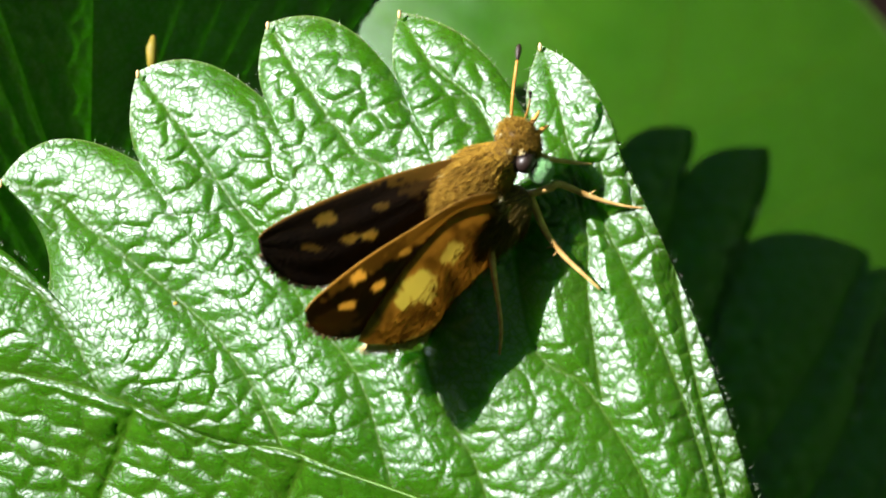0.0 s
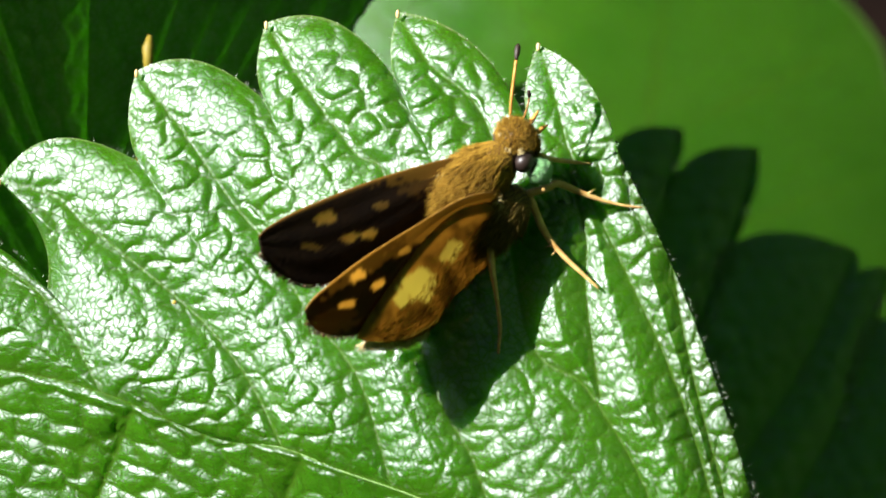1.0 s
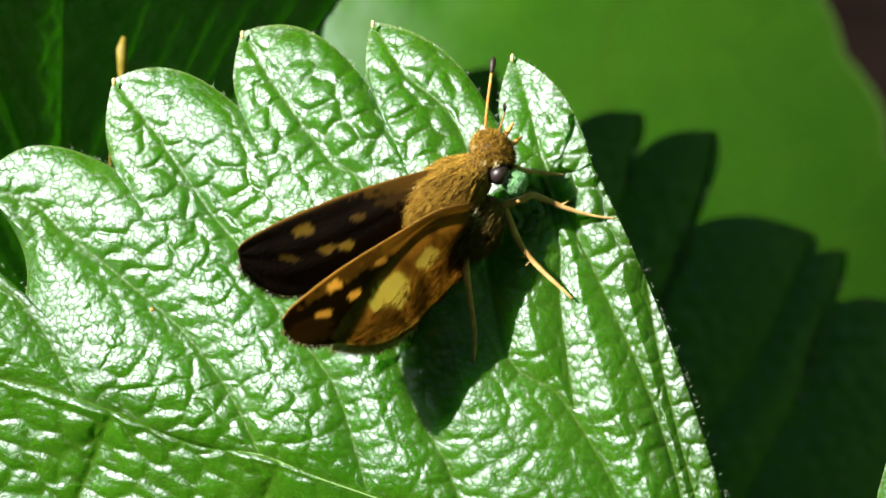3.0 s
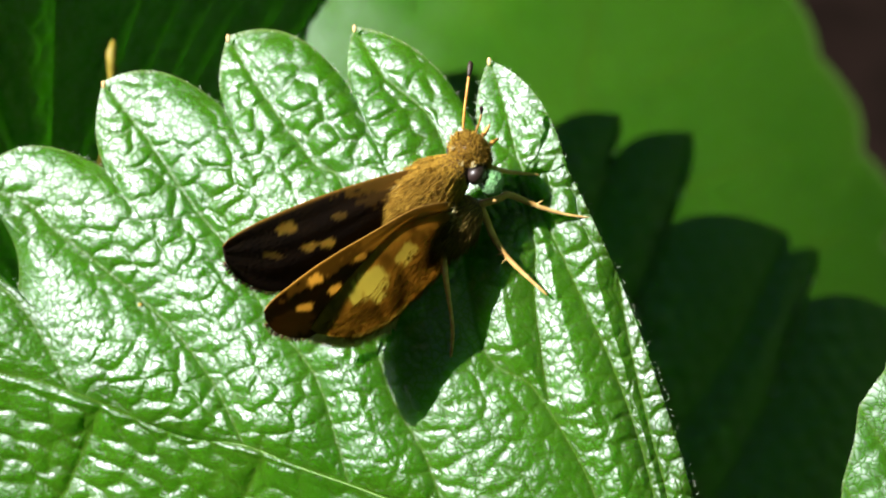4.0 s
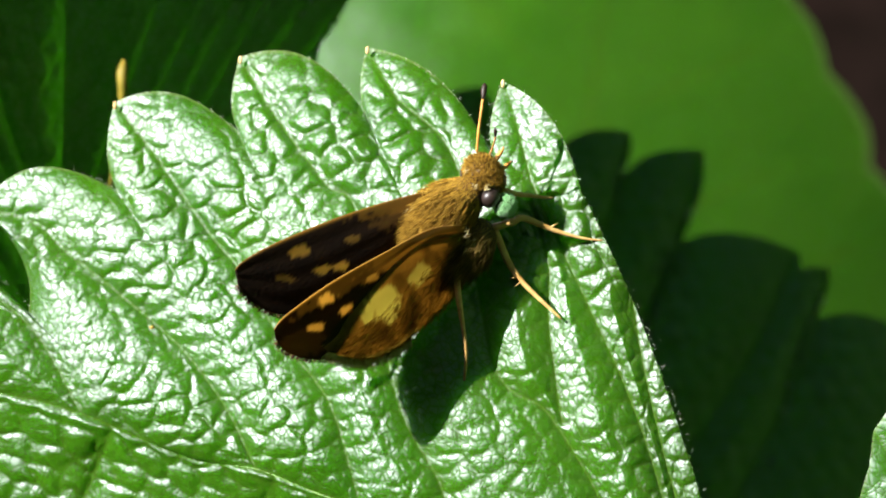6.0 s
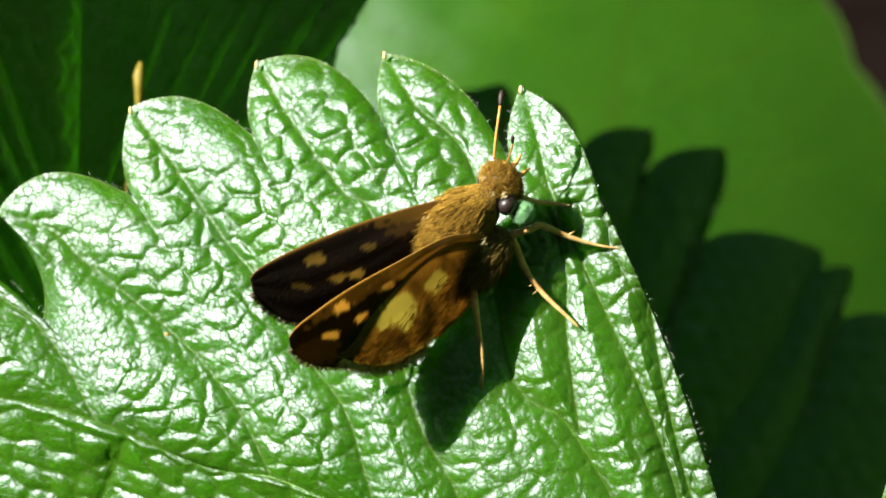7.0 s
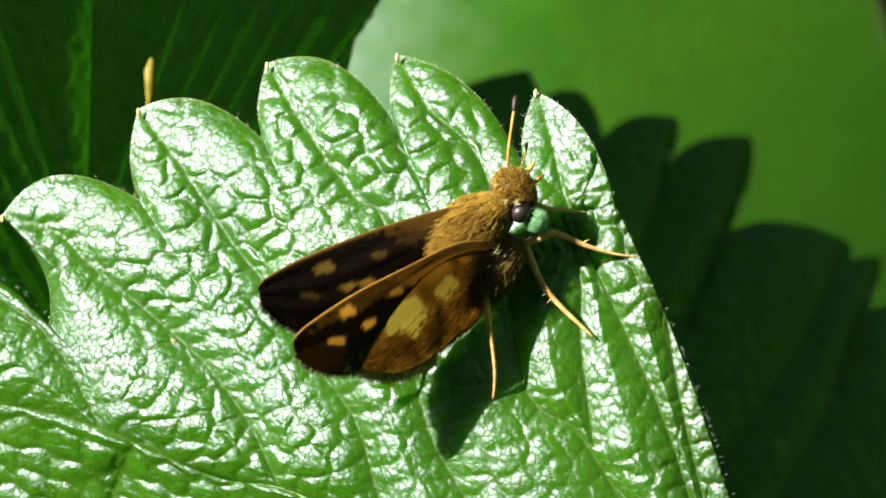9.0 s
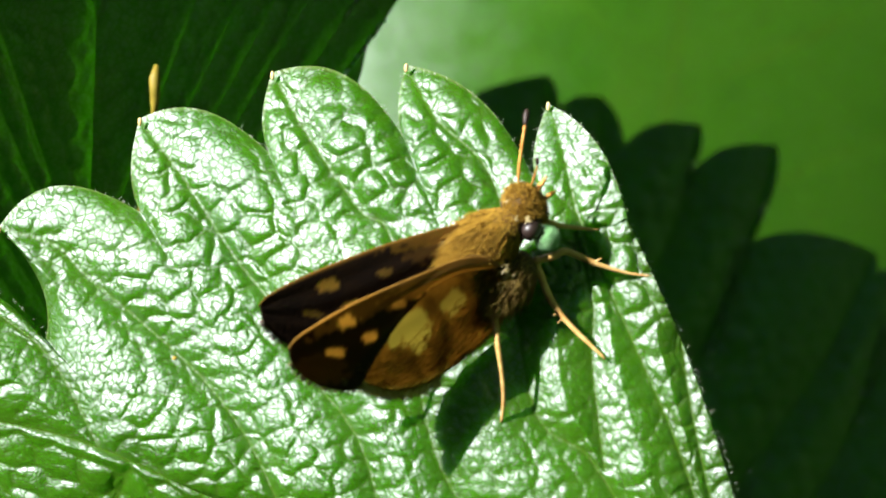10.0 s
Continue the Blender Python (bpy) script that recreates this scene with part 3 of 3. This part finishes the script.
def skipper():
    thing = new("skipper_butterfly")
    thing.matrix_world = STAND
    tagged(thing, "golden-brown skipper butterfly with orange-spotted wings, perched on a leaf", "butterfly")
    up = Vector((0, 0.26, 0.97))
    f = FORWARD
    right = f.cross(up).normalized()
    up = right.cross(f).normalized()
    axes = (f, right, up)
    rnd = random.Random(12)
    eyes = [dot3(930, 289, 116), dot3(893, 243, 90)]

    def furry(name, centre, radii, count, length, material, fur, label, back=0.8):
        v, fc = ellipsoid(centre, axes, [r * U for r in radii])
        body = mesh_object(name, v, fc, material, thing)
        roots, ways, lens = [], [], []
        while len(roots) < count:
            q = Vector([rnd.gauss(0, 1) for _ in range(3)]).normalized()
            if q.z < -0.5:
                continue
            o = sum((a * c for a, c in zip(axes, q)), Vector())
            p = centre + sum((a * r * c * U for a, r, c in zip(axes, radii, q)), Vector())
            if any((p - e).length < 0.85 * U for e in eyes):
                continue
            roots.append(p)
            ways.append(o * 0.26 - f * back + Vector([rnd.uniform(-0.3, 0.3) for _ in range(3)]))
            lens.append(rnd.uniform(*length) * U)
        hv, hf = strands(roots, ways, lens, 0.019 * U, 0.14, count)
        mesh_object("fur", hv, hf, fur, body, label)
        return body

    furry("thorax", dot3(848, 316, 112), (2.7, 1.7, 1.75), 13000, (0.5, 1.3), CUTICLE, FUR, "long golden-brown hairs", 1.3)
    furry("head", dot3(918, 250, 112), (1.05, 1.35, 1.15), 4200, (0.14, 0.42), CUTICLE, FUR, "bristly orange-brown hairs", -0.1)
    furry("chest", dot3(888, 378, 66), (2.0, 1.5, 1.3), 3500, (0.7, 1.6), CUTICLE, BUFF_FUR, "buff-brown hairs", 0.8)
    furry("face", dot3(958, 302, 88), (0.6, 0.6, 0.85), 1300, (0.15, 0.35), STALK, LEAF_LIT_FUR, "pale hairs below the eye, coloured with green light off the leaf", 0.2)
    path = smooth_line([tuple(dot3(*p)) for p in ((825, 345, 88), (790, 400, 50), (755, 465, 28), (716, 538, 12))], 14)
    v, fc = tube(path, [r * U for r in np.interp(np.linspace(0, 1, 14), [0, 0.3, 0.8, 1], [1.4, 1.15, 0.85, 0.35])], 16)
    abdomen = mesh_object("abdomen", v, fc, CUTICLE, thing, "brown tapered abdomen")
    roots, ways, lens = [], [], []
    for _ in range(3800):
        i = rnd.randrange(len(v) - 16)
        p = v[i].lerp(v[i + 16], rnd.random())
        on = i // 16
        along = Vector(path[on + 1]) - Vector(path[on])
        out = v[i] - Vector(path[on])
        roots.append(p)
        ways.append(along.normalized() + out.normalized() * 0.35 + Vector([rnd.uniform(-0.2, 0.2) for _ in range(3)]))
        lens.append(rnd.uniform(0.5, 1.2) * U)
    hv, hf = strands(roots, ways, lens, 0.02 * U, 0.15, 77)
    mesh_object("fur", hv, hf, BUFF_FUR, abdomen, "olive-buff hairs")
    # pale tufts at the wing bases and round the eye
    for x, y, lift, count, reach, size in ((792, 309, 152, 40, 0.22, 0.9), (885, 352, 125, 40, 0.3, 0.8), (896, 372, 105, 40, 0.3, 0.8), (901, 268, 140, 22, 0.2, 0.4), (926, 268, 142, 16, 0.16, 0.35), (893, 240, 140, 22, 0.25, 0.4)):
        c = dot3(x, y, lift)
        roots = [c + Vector([rnd.uniform(-reach, reach) * U for _ in range(3)]) for _ in range(count)]
        hv, hf = strands(roots, [-f + Vector([rnd.uniform(-0.5, 0.5) for _ in range(3)]) for _ in roots], [size * rnd.uniform(0.5, 1) * U for _ in roots], 0.022 * U, 0.2, x)
        mesh_object("tuft", hv, hf, PALE_FUR, thing, "small tuft of cream hairs")
    for e in eyes:
        v, fc = ellipsoid(e, axes, [0.66 * U, 0.58 * U, 0.66 * U])
        mesh_object("eye", v, fc, EYE_MAT, thing, "large shiny black compound eye")
    for pts in (((945, 243, 100), (962, 228, 95), (972, 222, 85)), ((935, 225, 112), (950, 205, 112), (955, 196, 108))):
        path = smooth_line([tuple(dot3(*p)) for p in pts], 10)
        v, fc = tube(path, [r * U for r in np.interp(np.linspace(0, 1, 10), [0, 0.5, 1], [0.16, 0.15, 0.04])], 8)
        mesh_object("palp", v, fc, SHAFT, thing)
    for pts in (((905, 205, 130), (908, 165, 160), (914, 118, 185), (919, 78, 195)), ((928, 212, 120), (934, 195, 150), (938, 178, 180), (938, 160, 205))):
        slim = 1.0 if pts[0][0] == 905 else 0.65
        path = smooth_line([tuple(dot3(*p)) for p in pts], 30)
        v, fc = tube(path[:23], [0.085 * slim * U] * 23, 8)
        antenna = mesh_object("antenna", v, fc, SHAFT, thing, "slender orange antenna")
        v, fc = tube(path[22:], [r * slim * U for r in np.interp(np.linspace(0, 1, 8), [0, 0.5, 0.85, 1], [0.085, 0.19, 0.17, 0.05])], 8)
        mesh_object("club", v, fc, CLUB, antenna, "black club of the antenna")
    leg(thing, "foreleg", ((930, 262, 95), (960, 276, 70), (985, 284, 45), (1048, 291, 8)), (0.20, 0.16, 0.15, 0.12, 0.05), spurs=((0.45, -0.15, -0.75),))
    leg(thing, "midleg", ((935, 345, 70), (975, 333, 62), (992, 327, 55), (1050, 350, 26), (1100, 364, 10), (1142, 369, 3)), (0.24, 0.22, 0.20, 0.15, 0.09, 0.05),
        spurs=((0.55, 0.5, 0.3),))
    leg(thing, "hindleg", ((900, 365, 60), (925, 345, 62), (940, 352, 60), (965, 410, 32), (1000, 455, 16), (1064, 514, 3)), (0.22, 0.24, 0.24, 0.17, 0.14, 0.07),
        spurs=((0.58, -0.5, -0.15), (0.62, -0.35, -0.35)))
    leg(thing, "hindleg", ((868, 420, 60), (872, 470, 70), (884, 550, 45), (887, 590, 25), (884, 628, 2)), (0.2, 0.2, 0.13, 0.12, 0.08))
    wings = []
    wings.append(wing("forewing", "dark brown forewing with translucent orange spots", thing, (800, 322, 128), (0.46, -0.38, 1.0),
                      [(845, 272), (760, 291), (650, 326), (540, 371), (482, 403), (465, 420)],
                      [(818, 328), (768, 386), (692, 444), (622, 488), (555, 503), (500, 482), (470, 447)],
                      spots=((580, 387, 17, 10, -20, 0.9), (621, 420, 14, 8, -25, 0.9), (656, 413, 14, 9, -20, 1.0), (557, 436, 17, 6, 10, 0.5), (676, 364, 14, 6, -15, 0.5)),
                      warm=((790, 290, 110, 16, -16, 0.8), (770, 315, 60, 20, -20, 0.35)), seed=3))
    wings.append(wing("hindwing", "dark brown hindwing folded under the forewing", thing, (815, 345, 112), (0.46, -0.38, 1.0),
                      [(815, 345), (770, 383), (720, 423), (690, 448)], [(824, 356), (785, 400), (735, 440), (693, 455)], lift=-7, seed=5))
    wings.append(wing("forewing", "brown forewing with orange spots, held half raised", thing, (880, 350, 125), (0.60, -0.58, 0.55),
                      [(887, 338), (820, 353), (740, 400), (650, 457), (584, 508), (560, 530), (549, 546)],
                      [(884, 354), (796, 388), (735, 450), (686, 520), (650, 582), (605, 592), (568, 582), (551, 562)],
                      spots=((640, 487, 16, 10, -35, 0.9), (673, 501, 14, 7, -40, 0.8), (619, 536, 16, 7, -15, 0.7), (718, 442, 12, 6, -30, 0.5)),
                      warm=((800, 375, 110, 18, -30, 0.75), (690, 440, 130, 18, -34, 0.45), (600, 565, 40, 22, -20, 0.12)), seed=7, edge_glow=0.6))
    wings.append(wing("hindwing", "hindwing with yellow patches on its brown underside", thing, (878, 408, 66), (0.60, -0.58, 0.55),
                      [(862, 360), (806, 382), (748, 440), (692, 516), (655, 572), (639, 602)],
                      [(896, 396), (884, 452), (832, 522), (778, 576), (718, 605), (654, 608)],
                      pale=((740, 506, 33, 21, -42, 0.85), (716, 532, 15, 13, -42, 0.85), (755, 522, 12, 14, -42, 0.8), (800, 447, 22, 13, -55, 0.65)),
                      warm=((800, 405, 80, 15, -42, 1.0), (700, 500, 90, 9, -52, 0.8), (760, 500, 260, 220, -50, 0.72), (850, 500, 90, 22, -50, 0.9)), lift=-3, pale_rim=True, seed=11))
    return thing, wings


# ---- the place ----
front_leaf()
butterfly, wings = skipper()
shaded_leaf()
leaflet("dark green pleated strawberry leaflet in shade behind the sunlit one", 84, 25, 11, place(-22.5, -16, -37, (0.0, 0.99, 0.08), (0.59, -0.06, 0.81)), 21, tooth=0.3, slant=2.7, paint=0.5,
        fold=0.025, curl=0.002, main=(0.42, 2.6), rows=420, cols=150, peak=1.15)
leaflet("pale green strawberry leaflet in the sun, out of focus behind", 80, 37, 9, place(8, -40, -175, (0.22, 0.95, -0.15), (0.26, 0.05, 0.96)), 22, fold=0.0, main=(0.0, 3.5), small=(0.05, 0.5), rows=200, cols=40, roll=0.007, tooth=0.45)
leaflet("glossy sunlit strawberry leaflet beside the others", 50, 17, 9, place(36.6, -36.6, 3, (0.36, 0.93, 0.0), (-0.1, 0.2, 0.95)), 23, tooth=0.03, rows=420, cols=90)
# two leaflets hidden from view, added to keep the sun off shaded_leaf
leaflet("unseen strawberry leaflet added to shade the dark one", 52, 21, 9, place(-46, 2, -64, (0.12, 0.95, 0.28), tuple(SUN)), 24, rows=160, cols=30)
leaflet("unseen strawberry leaflet added to shade the dark one", 50, 20, 9, place(-24, 4, -70, (0.05, 0.95, 0.28), tuple(SUN)), 25, rows=160, cols=30)
leaflet("dark strawberry leaflet low under the sunlit one", 46, 20, 8, place(-30, -26, -48, (-0.25, 0.95, 0.1), (0.62, 0.0, 0.78)), 27, rows=160, cols=40)

v, fc = tube([Vector(p) * U for p in ((-21.8, -9.0, -41.0), (-20.0, 2.0, -36.0), (-18.8, 9.53, -32.0), (-18.6, 10.8, -31.3), (-18.55, 11.8, -30.7), (-18.6, 12.8, -30.5), (-18.5, 13.6, -30.8))],
             [0.1 * U, 0.08 * U, 0.1 * U, 0.24 * U, 0.34 * U, 0.36 * U, 0.14 * U], 10)
tip = mesh_object("dry_leaf_tip", v, fc, STRAW)
tip.matrix_world = STAND
tagged(tip, "withered straw-coloured leaf tip among the dark leaves", "dry leaf")

v, fc = ellipsoid(dot3(311, 538, -19), (Vector((1, 0, 0)), Vector((0, 1, 0)), Vector((0, 0, 1))), (0.17 * U, 0.15 * U, 0.15 * U), 10, 8)
grain = mesh_object("pollen_grain", v, fc, STRAW)
grain.matrix_world = STAND
tagged(grain, "tiny yellow pollen grain lying on the glossy leaf", "pollen")

# ground: one sheet with crumbs
n = 90
size = np.r_[-np.geomspace(4, 0.002, n // 2), np.geomspace(0.002, 4, n // 2)]
gv = [(x, y + 0.15, 0.006 * noise.noise((x * 25, y * 25, 0)) + 0.003 * noise.noise((x * 90, y * 90, 3))) for y in size for x in size]
gf = [(j * n + i, j * n + i + 1, (j + 1) * n + i + 1, (j + 1) * n + i) for j in range(n - 1) for i in range(n - 1)]
tagged(mesh_object("ground", gv, gf, SOIL), "garden soil, with shade put into its dark colour", "ground", kind="structure")


def sky_screen():
    """An unseen hedge-like ring, added to block the low sky all round; it is lower towards the sun."""
    verts, faces = [], []
    cols, rows = 420, 80
    bearing = math.atan2(SUN_W.y, SUN_W.x)
    for i in range(cols):
        a = 2 * math.pi * i / cols
        off = abs((a - bearing + math.pi) % (2 * math.pi) - math.pi)
        high = 1.1 + 2.0 * min(1, max(0, (off - 0.5) / 0.7)) + 0.12 * noise.noise((math.cos(a) * 9, math.sin(a) * 9, 4))
        for k in range(rows):
            # up the inner face, over the rounded top and down the outer face
            q = k / (rows - 1)
            side = -math.cos(math.pi * q)
            r = 1.62 + 0.22 * side
            z = high * min(1, 2.2 * min(q, 1 - q)) ** 0.8
            p = Vector((r * math.cos(a), r * math.sin(a), z))
            lump = 0.10 * noise.noise(p * 3) + 0.07 * noise.noise(p * 9) + 0.05 * noise.noise(p * 24)
            verts.append(p + Vector((math.cos(a) * side, math.sin(a) * side, 0.4 * math.sin(math.pi * q))) * lump)
    for i in range(cols):
        j = (i + 1) % cols
        for k in range(rows - 1):
            faces.append((i * rows + k, j * rows + k, j * rows + k + 1, i * rows + k + 1))
    ob = mesh_object("sky_screen_hedge", verts, faces, SCREEN, smooth=False)
    tagged(ob, "unseen hedge-like green ring, added to block the low sky", "hedge", kind="structure")


sky_screen()


def motions():
    """The skipper slowly closes the wings of its right side; the hindwing slides forward over the forewing."""
    axis = Vector((0.64, 0.77, 0.0)).normalized()
    sheet = Vector((0.60, -0.58, 0.55)).normalized()
    (fore, hf), (hind, hh) = wings[2:]
    rows_fore, rows_hind = [], []
    for t, lift, sweep, slide in WING_ROWS:
        swing = Matrix.Translation(hf) @ Matrix.Rotation(radians(-lift), 4, axis)
        rows_fore.append((t, swing @ Matrix.Rotation(radians(-sweep), 4, sheet)))
        rows_hind.append((t, Matrix.Translation(hh) @ Matrix.Rotation(radians(-lift * 0.9), 4, axis) @ Matrix.Rotation(radians(-slide), 4, sheet)))
    walk(fore, rows_fore)
    walk(hind, rows_hind)


# seconds; lift, sweep of the forewing and slide of the hindwing in degrees
WING_ROWS = [(0, 0, 0, 0), (1, 0.2, 0, 1), (1.5, 0.4, 0.1, 2), (2.5, 1, 0.3, 5), (4, 2.8, 1.2, 8.5), (4.5, 3.4, 1.5, 9), (5.5, 4.8, 2.2, 10.5),
             (7, 5.4, 2.5, 12), (7.5, 6, 2.8, 12.5), (8.5, 7.2, 3.2, 13.5), (9, 8.5, 3.8, 14.5), (9.5, 11, 5, 16), (10, 13.5, 6, 18)]
motions()
